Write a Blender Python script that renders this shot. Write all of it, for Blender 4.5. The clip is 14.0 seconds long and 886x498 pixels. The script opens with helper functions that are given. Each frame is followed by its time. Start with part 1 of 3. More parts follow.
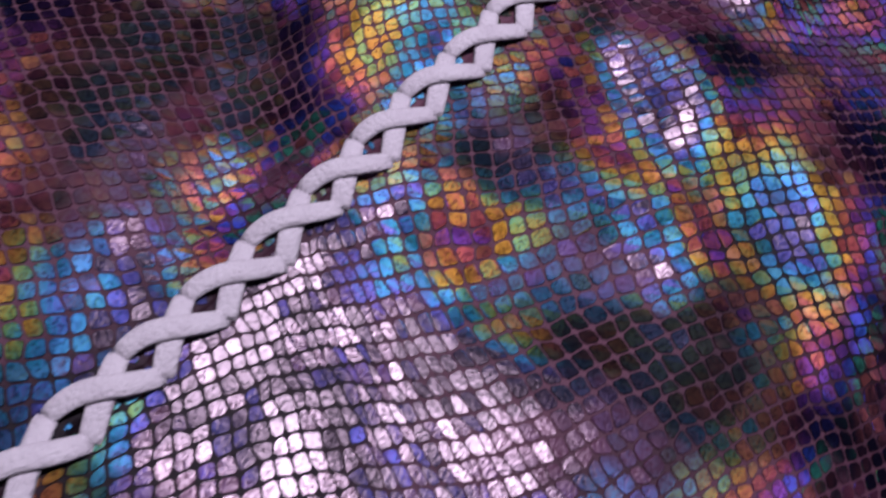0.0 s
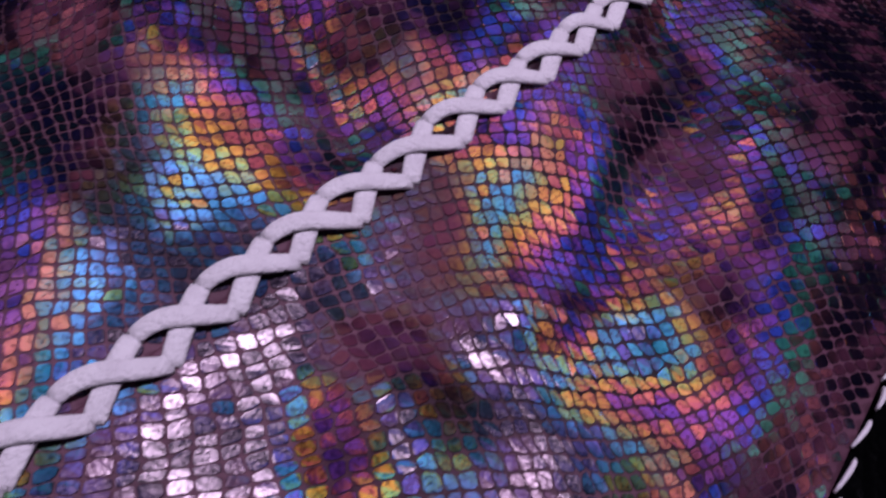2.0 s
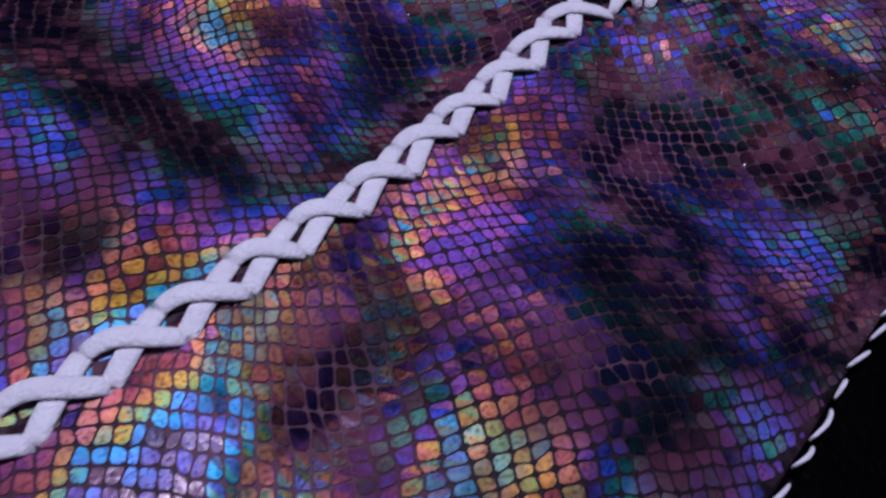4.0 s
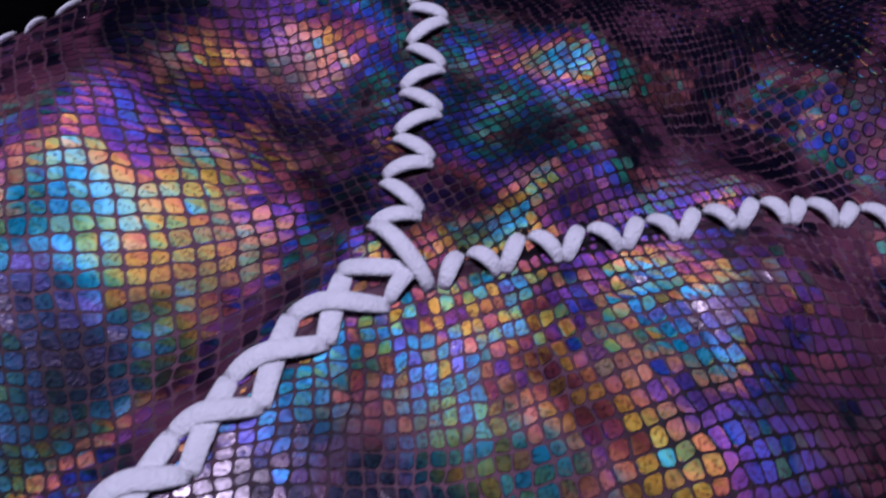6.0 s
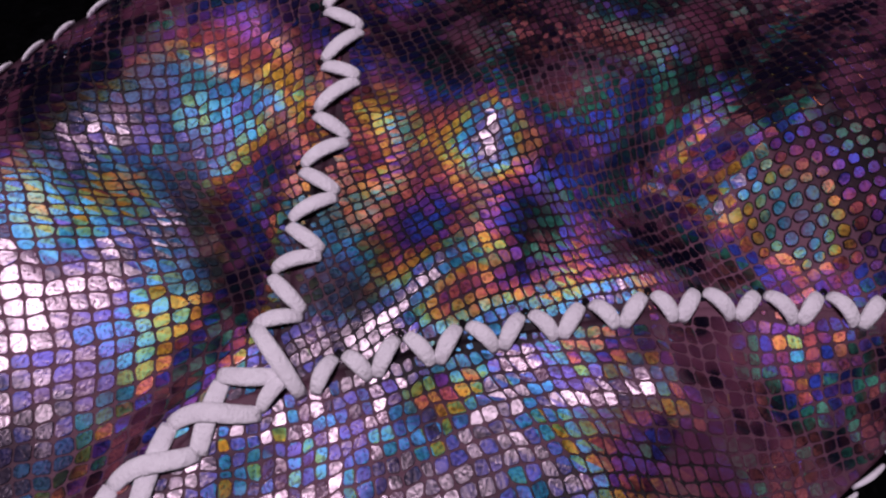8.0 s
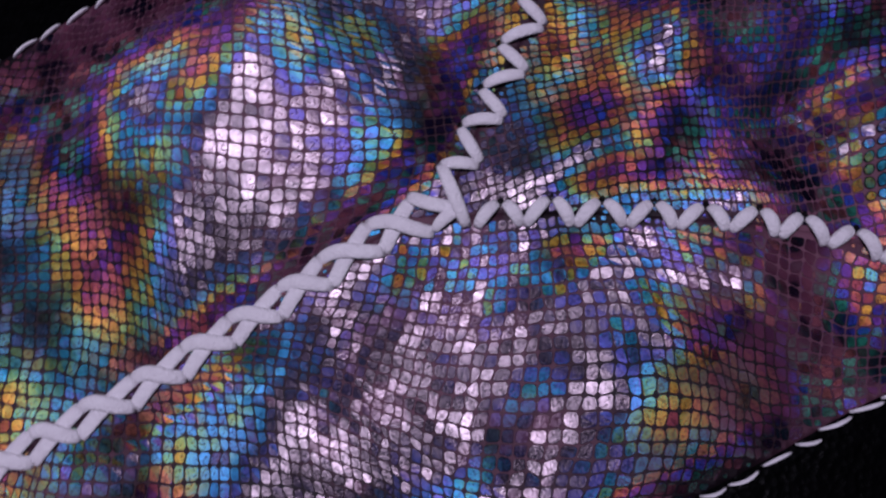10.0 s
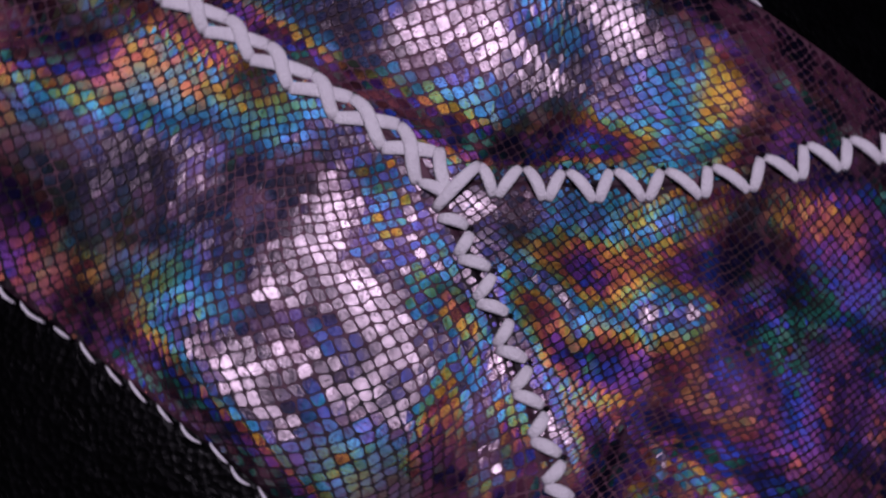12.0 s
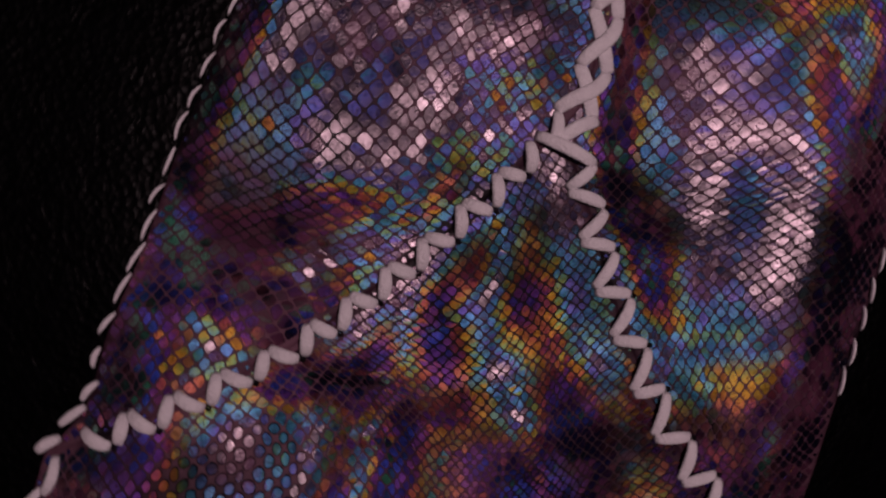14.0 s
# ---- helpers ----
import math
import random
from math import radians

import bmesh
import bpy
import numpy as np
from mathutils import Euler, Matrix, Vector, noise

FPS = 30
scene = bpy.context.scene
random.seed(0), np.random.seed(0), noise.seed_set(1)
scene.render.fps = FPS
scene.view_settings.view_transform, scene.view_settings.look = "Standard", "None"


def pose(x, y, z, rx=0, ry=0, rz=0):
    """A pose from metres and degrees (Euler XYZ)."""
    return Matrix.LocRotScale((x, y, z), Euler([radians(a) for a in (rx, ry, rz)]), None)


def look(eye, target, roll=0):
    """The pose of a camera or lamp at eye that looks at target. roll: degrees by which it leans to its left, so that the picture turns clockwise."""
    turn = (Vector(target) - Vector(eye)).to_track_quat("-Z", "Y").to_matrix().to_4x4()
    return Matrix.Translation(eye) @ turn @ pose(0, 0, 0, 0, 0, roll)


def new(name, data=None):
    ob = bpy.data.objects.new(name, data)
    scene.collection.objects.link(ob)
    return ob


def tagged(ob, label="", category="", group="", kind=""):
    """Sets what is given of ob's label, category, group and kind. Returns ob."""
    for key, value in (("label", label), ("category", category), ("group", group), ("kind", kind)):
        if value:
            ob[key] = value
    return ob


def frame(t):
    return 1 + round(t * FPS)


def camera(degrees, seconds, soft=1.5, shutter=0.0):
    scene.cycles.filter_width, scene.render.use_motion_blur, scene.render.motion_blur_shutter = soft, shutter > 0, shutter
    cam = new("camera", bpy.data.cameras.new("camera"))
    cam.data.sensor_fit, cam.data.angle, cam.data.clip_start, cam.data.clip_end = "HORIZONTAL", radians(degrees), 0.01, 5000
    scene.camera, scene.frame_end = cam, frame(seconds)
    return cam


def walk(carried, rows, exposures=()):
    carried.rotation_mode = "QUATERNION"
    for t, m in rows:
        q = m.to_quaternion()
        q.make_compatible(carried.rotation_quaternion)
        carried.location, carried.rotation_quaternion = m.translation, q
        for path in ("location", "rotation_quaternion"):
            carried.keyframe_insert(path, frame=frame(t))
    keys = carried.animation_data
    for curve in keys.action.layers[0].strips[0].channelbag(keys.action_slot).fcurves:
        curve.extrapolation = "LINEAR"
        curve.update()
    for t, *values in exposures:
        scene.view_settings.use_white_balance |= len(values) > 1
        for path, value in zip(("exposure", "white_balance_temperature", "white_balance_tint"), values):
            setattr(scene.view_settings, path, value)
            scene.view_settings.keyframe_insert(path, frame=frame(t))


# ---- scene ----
cam = camera(55.65, 14.0, soft=2.3, shutter=0.35)
PATH = [
    (0.0, pose(-0.2302, -0.2221, 0.1229, 23.87, -9.48, -17.09)),
    (0.5, pose(-0.2126, -0.2158, 0.1180, 27.01, -9.71, -15.83)),
    (1.0, pose(-0.1938, -0.2082, 0.1171, 28.67, -9.28, -14.44)),
    (1.5, pose(-0.1735, -0.1996, 0.1173, 30.31, -8.79, -13.25)),
    (2.0, pose(-0.1545, -0.1901, 0.1165, 32.08, -8.35, -12.59)),
    (2.5, pose(-0.1370, -0.1820, 0.1146, 33.94, -7.75, -12.40)),
    (3.0, pose(-0.1179, -0.1746, 0.1119, 36.13, -7.09, -12.92)),
    (3.2, pose(-0.1102, -0.1713, 0.1107, 36.80, -6.84, -13.12)),
    (5.3, pose(-0.0430, -0.1120, 0.1121, 37.00, -7.99, -11.16)),
    (5.5, pose(-0.0364, -0.1040, 0.1129, 36.72, -7.86, -11.35)),
    (6.0, pose(-0.0198, -0.0852, 0.1175, 35.25, -7.46, -11.56)),
    (6.5, pose(-0.0012, -0.0684, 0.1240, 33.24, -6.49, -10.87)),
    (7.0, pose(0.0162, -0.0554, 0.1303, 30.44, -4.74, -9.59)),
    (7.2, pose(0.0224, -0.0511, 0.1337, 28.68, -3.81, -9.06)),
    (9.3, pose(0.0281, -0.0525, 0.1755, 15.82, 1.83, -1.19)),
    (9.5, pose(0.0260, -0.0536, 0.1801, 14.26, 2.41, 0.61)),
    (10.0, pose(0.0206, -0.0558, 0.1906, 11.33, 3.61, 7.12)),
    (10.5, pose(0.0209, -0.0555, 0.1953, 10.48, 3.70, 17.85)),
    (11.0, pose(0.0332, -0.0500, 0.1970, 10.96, 2.16, 34.25)),
    (11.5, pose(0.0454, -0.0448, 0.1994, 11.44, -0.69, 53.31)),
    (12.0, pose(0.0518, -0.0400, 0.2002, 10.95, -4.28, 72.92)),
    (12.5, pose(0.0580, -0.0394, 0.1971, 9.01, -7.48, 91.48)),
    (13.0, pose(0.0624, -0.0373, 0.1966, 5.13, -8.72, 109.86)),
    (13.5, pose(0.0635, -0.0343, 0.1963, 1.07, -9.37, 128.55)),
    (14.0, pose(0.0656, -0.0276, 0.1966, -1.92, -9.16, 145.00)),
]
walk(cam, PATH, exposures=[(0.0, 0.32, 6200, 20), (1.0, 0.25, 5700, 20), (2.0, 0.12, 6100, 29), (3.0, 0.08, 5350, 17), (5.5, 0.2, 5400, 13), (6.5, 0.12, 5350, 21), (7.0, 0.14, 6900, 24), (9.5, -0.05, 6000, 16), (10.0, -0.22, 5900, 17), (10.5, -0.25, 5850, 18), (11.0, -0.18, 5900, 20), (12.0, -0.25, 6200, 22), (13.0, -0.65, 7500, 27), (14.0, -1.04, 8300, 35)])

# ---- light ----
world = bpy.data.worlds.new("dim_room")
scene.world = world
world.use_nodes = True
world.node_tree.nodes["Background"].inputs["Color"].default_value = (0.6, 0.55, 0.8, 1)
world.node_tree.nodes["Background"].inputs["Strength"].default_value = 0.015
lamp_data = bpy.data.lights.new("overhead_lamp", "AREA")
lamp_data.shape, lamp_data.size, lamp_data.energy, lamp_data.color = "DISK", 0.07, 3.9, (0.98, 0.87, 1.03)
lamp = new("overhead_lamp", lamp_data)
LAMP_AT = (-0.08, 0.0, 0.75)
lamp.matrix_world = look(LAMP_AT, (-0.05, -0.04, 0.0))


# ---- materials ----
def material(name):
    m = bpy.data.materials.new(name)
    m.use_nodes = True
    m.node_tree.nodes.clear()
    return m, m.node_tree.nodes, m.node_tree.links


def node(ns, kind, **values):
    n = ns.new(kind)
    for key, value in values.items():
        n.inputs[key.replace("_", " ")].default_value = value
    return n


def math_node(ns, ln, op, a, b=None):
    n = ns.new("ShaderNodeMath")
    n.operation = op
    for i, v in enumerate((a, b)):
        if v is None:
            continue
        if isinstance(v, (int, float)):
            n.inputs[i].default_value = v
        else:
            ln.new(v, n.inputs[i])
    return n.outputs[0]


def ramp(ns, ln, fac, stops):
    n = ns.new("ShaderNodeValToRGB")
    e = n.color_ramp.elements
    while len(e) < len(stops):
        e.new(0.5)
    for el, (p, c) in zip(e, stops):
        el.position, el.color = p, (*c, 1)
    ln.new(fac, n.inputs["Fac"])
    return n.outputs["Color"]


# painted sheen, coloured reflections set stronger or weaker by place: x, y, reach in millimetres, amount
SHEEN_SPOTS = [(-152, -177, 34, 0.14), (-50, -138, 30, 0.12), (-97, -115, 26, 0.10), (34, -40, 32, 0.10), (-36, -70, 28, 0.12), (-62, 4, 34, 0.10), (-82, -40, 24, 0.10),
              (-152, -38, 30, 0.12), (-183, -117, 24, 0.12), (42, 25, 42, 0.14), (80, 44, 50, 0.13), (3, 52, 26, 0.10), (104, -6, 32, 0.08),
              (-129, -85, 34, -0.14), (-224, -139, 42, -0.14), (76, -46, 28, -0.12), (100, -28, 20, -0.08), (-35, -100, 24, -0.10)]


def foil_material():
    """Mauve snake print under a holographic foil: a clear mirror lobe and the tilted, coloured lobes of a diffraction grating."""
    m, ns, ln = material("holographic_snake_foil")
    geo = ns.new("ShaderNodeNewGeometry")
    info = ns.new("ShaderNodeObjectInfo")
    rnd = math_node(ns, ln, "FRACT", math_node(ns, ln, "ADD", geo.outputs["Random Per Island"], info.outputs["Random"]))
    # snake print
    blot = node(ns, "ShaderNodeTexNoise", Scale=27.0, Detail=2.0, Roughness=0.6, Distortion=1.3)
    ln.new(geo.outputs["Position"], blot.inputs["Vector"])
    blot2 = node(ns, "ShaderNodeTexNoise", Scale=115.0, Detail=1.0)
    ln.new(geo.outputs["Position"], blot2.inputs["Vector"])
    mix = math_node(ns, ln, "ADD", math_node(ns, ln, "MULTIPLY", blot.outputs["Fac"], 0.72),
                    math_node(ns, ln, "ADD", math_node(ns, ln, "MULTIPLY", rnd, 0.10), math_node(ns, ln, "MULTIPLY", blot2.outputs["Fac"], 0.24)))
    print_col = ramp(ns, ln, mix, [(0.47, (0.003, 0.0025, 0.008)), (0.52, (0.010, 0.005, 0.012)), (0.55, (0.050, 0.015, 0.030)), (0.74, (0.130, 0.040, 0.072))])
    fine = node(ns, "ShaderNodeTexNoise", Scale=1500.0, Detail=3.0)
    ln.new(geo.outputs["Position"], fine.inputs["Vector"])
    bump = node(ns, "ShaderNodeBump", Strength=0.22, Distance=0.0003)
    ln.new(fine.outputs["Fac"], bump.inputs["Height"])
    diffuse = ns.new("ShaderNodeBsdfDiffuse")
    ln.new(print_col, diffuse.inputs["Color"])
    ln.new(bump.outputs["Normal"], diffuse.inputs["Normal"])
    # pitch of the grating: slow over the sheet, a little different from scale to scale
    slow = node(ns, "ShaderNodeTexNoise", Scale=13.0, Detail=1.0)
    ln.new(geo.outputs["Position"], slow.inputs["Vector"])
    spread = math_node(ns, ln, "ADD", math_node(ns, ln, "ADD", math_node(ns, ln, "MULTIPLY", slow.outputs["Fac"], 0.16), 0.86), math_node(ns, ln, "MULTIPLY", rnd, 0.12))
    drift = node(ns, "ShaderNodeTexNoise", Scale=11.0, Detail=0.5)
    ln.new(geo.outputs["Position"], drift.inputs["Vector"])
    swing = math_node(ns, ln, "MULTIPLY", math_node(ns, ln, "ADD", drift.outputs["Fac"], 0.12), 11.0)
    patch = node(ns, "ShaderNodeTexNoise", Scale=27.0, Detail=2.0)
    ln.new(geo.outputs["Position"], patch.inputs["Vector"])
    sheen_mask = patch.outputs["Fac"]
    # the spots paint brighter and duller sheen on top of the random patches
    for x, y, r, amount in SHEEN_SPOTS:
        away = ns.new("ShaderNodeVectorMath")
        away.operation = "DISTANCE"
        ln.new(geo.outputs["Position"], away.inputs[0])
        away.inputs[1].default_value = (x / 1000, y / 1000, 0)
        fade = ns.new("ShaderNodeMapRange")
        fade.interpolation_type = "SMOOTHSTEP"
        for key, value in (("From Min", r / 1000), ("From Max", 0.0), ("To Min", 0.0), ("To Max", amount)):
            fade.inputs[key].default_value = value
        ln.new(away.outputs["Value"], fade.inputs["Value"])
        sheen_mask = math_node(ns, ln, "ADD", sheen_mask, fade.outputs["Result"])
    foil_sheen = ramp(ns, ln, sheen_mask, [(0.40, (0.06, 0.06, 0.06)), (0.48, (0.42, 0.42, 0.42)), (0.58, (1, 1, 1))])
    wear = ramp(ns, ln, fine.outputs["Fac"], [(0.36, (0.36, 0.36, 0.36)), (0.55, (1, 1, 1))])
    mid_bump = node(ns, "ShaderNodeBump", Strength=0.14, Distance=0.0003)
    ln.new(fine.outputs["Fac"], mid_bump.inputs["Height"])
    # the black ink of the print lies over the foil and dulls it
    ink = ramp(ns, ln, mix, [(0.47, (0.50, 0.50, 0.50)), (0.55, (1, 1, 1))])
    inked = ns.new("ShaderNodeMixRGB")
    inked.blend_type = "MULTIPLY"
    inked.inputs[0].default_value = 1
    ln.new(wear, inked.inputs[1])
    ln.new(ink, inked.inputs[2])
    wear = inked.outputs[0]
    worn_sheen = ns.new("ShaderNodeMixRGB")
    worn_sheen.blend_type = "MULTIPLY"
    worn_sheen.inputs[0].default_value = 1
    ln.new(wear, worn_sheen.inputs[1])
    ln.new(foil_sheen, worn_sheen.inputs[2])
    foil = worn_sheen.outputs[0]
    soft_bump = node(ns, "ShaderNodeBump", Strength=0.05, Distance=0.0003)
    ln.new(fine.outputs["Fac"], soft_bump.inputs["Height"])

    def tilted(angle, k):
        a = math_node(ns, ln, "ADD", swing, angle)
        v = ns.new("ShaderNodeCombineXYZ")
        ln.new(math_node(ns, ln, "COSINE", a), v.inputs[0])
        ln.new(math_node(ns, ln, "SINE", a), v.inputs[1])
        push = ns.new("ShaderNodeVectorMath")
        push.operation = "SCALE"
        ln.new(v.outputs[0], push.inputs[0])
        ln.new(math_node(ns, ln, "MULTIPLY", spread, k), push.inputs["Scale"])
        add = ns.new("ShaderNodeVectorMath")
        ln.new(soft_bump.outputs["Normal"], add.inputs[0])
        ln.new(push.outputs[0], add.inputs[1])
        unit = ns.new("ShaderNodeVectorMath")
        unit.operation = "NORMALIZE"
        ln.new(add.outputs[0], unit.inputs[0])
        return unit.outputs[0], v.outputs[0]

    def lobe(colour, rough, normal, along_ray=None):
        g = ns.new("ShaderNodeBsdfAnisotropic")
        g.distribution = "BECKMANN"
        g.inputs["Roughness"].default_value = rough
        tint = ns.new("ShaderNodeMixRGB")
        tint.blend_type = "MULTIPLY"
        tint.inputs[0].default_value = 1
        tint.inputs[1].default_value = (*colour, 1)
        ln.new(wear if along_ray is None else foil, tint.inputs[2])
        ln.new(tint.outputs[0], g.inputs["Color"])
        ln.new(normal, g.inputs["Normal"])
        if along_ray is not None:
            g.inputs["Anisotropy"].default_value = 0.60
            ln.new(along_ray, g.inputs["Tangent"])
        return g.outputs[0]

    lobes = [lobe((0.041, 0.0342, 0.037), 0.225, mid_bump.outputs["Normal"]), lobe((0.013, 0.0092, 0.0128), 0.39, bump.outputs["Normal"])]
    orders = [(0.120, (0.05, 0.06, 0.31)), (0.165, (0.0, 0.21, 0.35)), (0.210, (0.08, 0.23, 0.05)), (0.255, (0.34, 0.17, 0.01)), (0.300, (0.25, 0.05, 0.04)),
              (0.355, (0.08, 0.025, 0.17)), (0.420, (0.015, 0.035, 0.24)), (0.485, (0.01, 0.10, 0.06)), (0.560, (0.07, 0.02, 0.015))]
    for k, colour in orders:
        ways = 3 if k < 0.15 else 4 if k < 0.3 else 6
        for i in range(ways):
            lobes.append(lobe(tuple(FOIL * c for c in colour), 0.24, *tilted(i * 2 * math.pi / ways, k)))
    total = diffuse.outputs[0]
    for s in lobes:
        add = ns.new("ShaderNodeAddShader")
        ln.new(total, add.inputs[0])
        ln.new(s, add.inputs[1])
        total = add.outputs[0]
    out = ns.new("ShaderNodeOutputMaterial")
    ln.new(total, out.inputs["Surface"])
    return m


FOIL = 0.054


def plain_material(name, stops, scale, detail, rough, bump_scale, bump_strength, bump_distance, specular=0.3, sheen=0.0, distortion=0.0):
    m, ns, ln = material(name)
    geo = ns.new("ShaderNodeNewGeometry")
    a = node(ns, "ShaderNodeTexNoise", Scale=scale, Detail=detail, Distortion=distortion)
    ln.new(geo.outputs["Position"], a.inputs["Vector"])
    b = node(ns, "ShaderNodeTexNoise", Scale=bump_scale, Detail=4.0)
    ln.new(geo.outputs["Position"], b.inputs["Vector"])
    bump = node(ns, "ShaderNodeBump", Strength=bump_strength, Distance=bump_distance)
    ln.new(b.outputs["Fac"], bump.inputs["Height"])
    p = node(ns, "ShaderNodeBsdfPrincipled", Roughness=rough)
    p.inputs["Specular IOR Level"].default_value = specular
    p.inputs["Sheen Weight"].default_value = sheen
    ln.new(ramp(ns, ln, a.outputs["Fac"], stops), p.inputs["Base Color"])
    ln.new(bump.outputs["Normal"], p.inputs["Normal"])
    out = ns.new("ShaderNodeOutputMaterial")
    ln.new(p.outputs[0], out.inputs["Surface"])
    return m


def hide_material():
    """Black upholstery leather: fine pebble grain with creases."""
    m, ns, ln = material("black_upholstery_leather")
    geo = ns.new("ShaderNodeNewGeometry")
    cell = node(ns, "ShaderNodeTexVoronoi", Scale=520.0)
    ln.new(geo.outputs["Position"], cell.inputs["Vector"])
    crease = node(ns, "ShaderNodeTexNoise", Scale=130.0, Detail=6.0, Distortion=1.4)
    ln.new(geo.outputs["Position"], crease.inputs["Vector"])
    both = math_node(ns, ln, "ADD", math_node(ns, ln, "MULTIPLY", cell.outputs["Distance"], 0.5), crease.outputs["Fac"])
    bump = node(ns, "ShaderNodeBump", Strength=0.35, Distance=0.001)
    ln.new(both, bump.inputs["Height"])
    p = node(ns, "ShaderNodeBsdfPrincipled", Roughness=0.30)
    p.inputs["Specular IOR Level"].default_value = 0.05
    ln.new(ramp(ns, ln, crease.outputs["Fac"], [(0.3, (0.0004, 0.0004, 0.0005)), (0.7, (0.0014, 0.0014, 0.0018))]), p.inputs["Base Color"])
    ln.new(bump.outputs["Normal"], p.inputs["Normal"])
    out = ns.new("ShaderNodeOutputMaterial")
    ln.new(p.outputs[0], out.inputs["Surface"])
    return m


FOIL_MAT = foil_material()
BACKING = plain_material("mauve_leather_joint", [(0.40, (0.008, 0.004, 0.007)), (0.47, (0.042, 0.017, 0.028)), (0.55, (0.105, 0.044, 0.066)), (0.76, (0.17, 0.075, 0.108))], 17.0, 3.0, 0.6, 1400.0, 0.5, 0.0004, 0.25, 0.0, 0.9)
LACE = plain_material("white_woven_lace", [(0.3, (0.76, 0.73, 0.76)), (0.7, (0.86, 0.84, 0.86))], 300.0, 3.0, 0.85, 1300.0, 0.9, 0.0006, 0.1, 0.2)
HOLE = plain_material("dark_punched_hole", [(0.3, (0.004, 0.003, 0.004)), (0.7, (0.010, 0.008, 0.010))], 300.0, 2.0, 0.9, 900.0, 0.3, 0.0003, 0.1)
HIDE = hide_material()

# ---- plan, in millimetres ----
J = (5.0, -11.5)
BRAID = [J, (-3.5, -11.3), (-12, -18.3), (-23, -28), (-32.5, -36), (-44, -45), (-54.5, -53.3), (-75, -69), (-100, -87), (-147, -118), (-169, -134), (-211, -162), (-255, -191), (-330, -240)]
SEAM_UP = [J, (4.5, 0), (9.5, 13), (15, 29), (19, 44), (22, 58), (23.5, 72), (24, 90), (26, 112), (27, 124)]
SEAM_SIDE = [J, (14, -9.5), (40, -6.5), (60, -5.5), (85, -5.5), (110, -9), (132, -14), (146, -18)]
EDGE_B = [(146, -18), (132, -21), (119, -32.5), (101, -43.5), (79, -59.5), (54, -76), (26, -96), (0, -116), (-31, -139), (-76, -178), (-130, -232), (-190, -290), (-260, -320), (-330, -310)]
EDGE_A = [(-350, -250), (-350, -160), (-260, -92), (-158, -14), (-93, 40), (-68, 57), (-48, 73), (-30, 86), (-16, 96), (-4, 105), (27, 124)]
EDGE_C = [(27, 124), (60, 146), (110, 150), (165, 100), (178, 40), (168, 0), (146, -18)]
FLOOR_Z = -10.0


def along(line, step, first=0.0, grow=0.0):
    """Even steps along a smooth line: place and direction."""
    p = np.array(line, float)
    seg = np.r_[0, np.cumsum(np.hypot(*np.diff(p, axis=0).T))]
    s = np.arange(0, seg[-1], 1.0)
    x, y = np.interp(s, seg, p[:, 0]), np.interp(s, seg, p[:, 1])
    k = np.ones(13) / 13
    pad = lambda v: np.convolve(np.r_[2 * v[0] - v[6:0:-1], v, 2 * v[-1] - v[-2:-8:-1]], k, "valid")
    x, y = pad(x), pad(y)
    k = np.arange(int(s[-1] / step) + 1)
    at = first + step * k + grow * k * k
    at = at[at < s[-1]]
    px, py = np.interp(at, s, x), np.interp(at, s, y)
    dx, dy = np.interp(at, s, np.gradient(x)), np.interp(at, s, np.gradient(y))
    n = np.hypot(dx, dy)
    return np.stack([px, py], 1), np.stack([dx / n, dy / n], 1)


def line_of(line, step=3.0):
    p, _ = along(line, step)
    return [tuple(v) for v in p] + [tuple(map(float, line[-1]))]


L_BRAID, L_UP, L_SIDE = line_of(BRAID), line_of(SEAM_UP), line_of(SEAM_SIDE)
L_EB, L_EA, L_EC = line_of(EDGE_B), line_of(EDGE_A), line_of(EDGE_C)
POLY = {
    "a": L_BRAID + L_EA + L_UP[::-1][1:-1],
    "b": L_SIDE + L_EB[1:] + L_BRAID[::-1][:-1],
    "c": L_UP + L_EC[1:-1] + L_SIDE[::-1][:-1],
}


def distance(line, x, y):
    p = np.array(line, float)
    best = np.full(np.shape(x), 1e9)
    for (ax, ay), (bx, by) in zip(p[:-1], p[1:]):
        ux, uy = bx - ax, by - ay
        t = np.clip(((x - ax) * ux + (y - ay) * uy) / (ux * ux + uy * uy + 1e-9), 0, 1)
        best = np.minimum(best, np.hypot(x - ax - t * ux, y - ay - t * uy))
    return best


def inside(poly, x, y):
    p = np.array(poly, float)
    hit = np.zeros(np.shape(x), bool)
    for (ax, ay), (bx, by) in zip(p, np.roll(p, -1, 0)):
        cross = (ay > y) != (by > y)
        hit ^= cross & (x < (bx - ax) * (y - ay) / (by - ay + 1e-12) + ax)
    return hit


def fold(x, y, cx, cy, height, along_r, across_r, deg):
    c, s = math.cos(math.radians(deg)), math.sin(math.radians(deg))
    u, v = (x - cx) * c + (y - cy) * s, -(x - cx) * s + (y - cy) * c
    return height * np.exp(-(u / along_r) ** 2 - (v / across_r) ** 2)


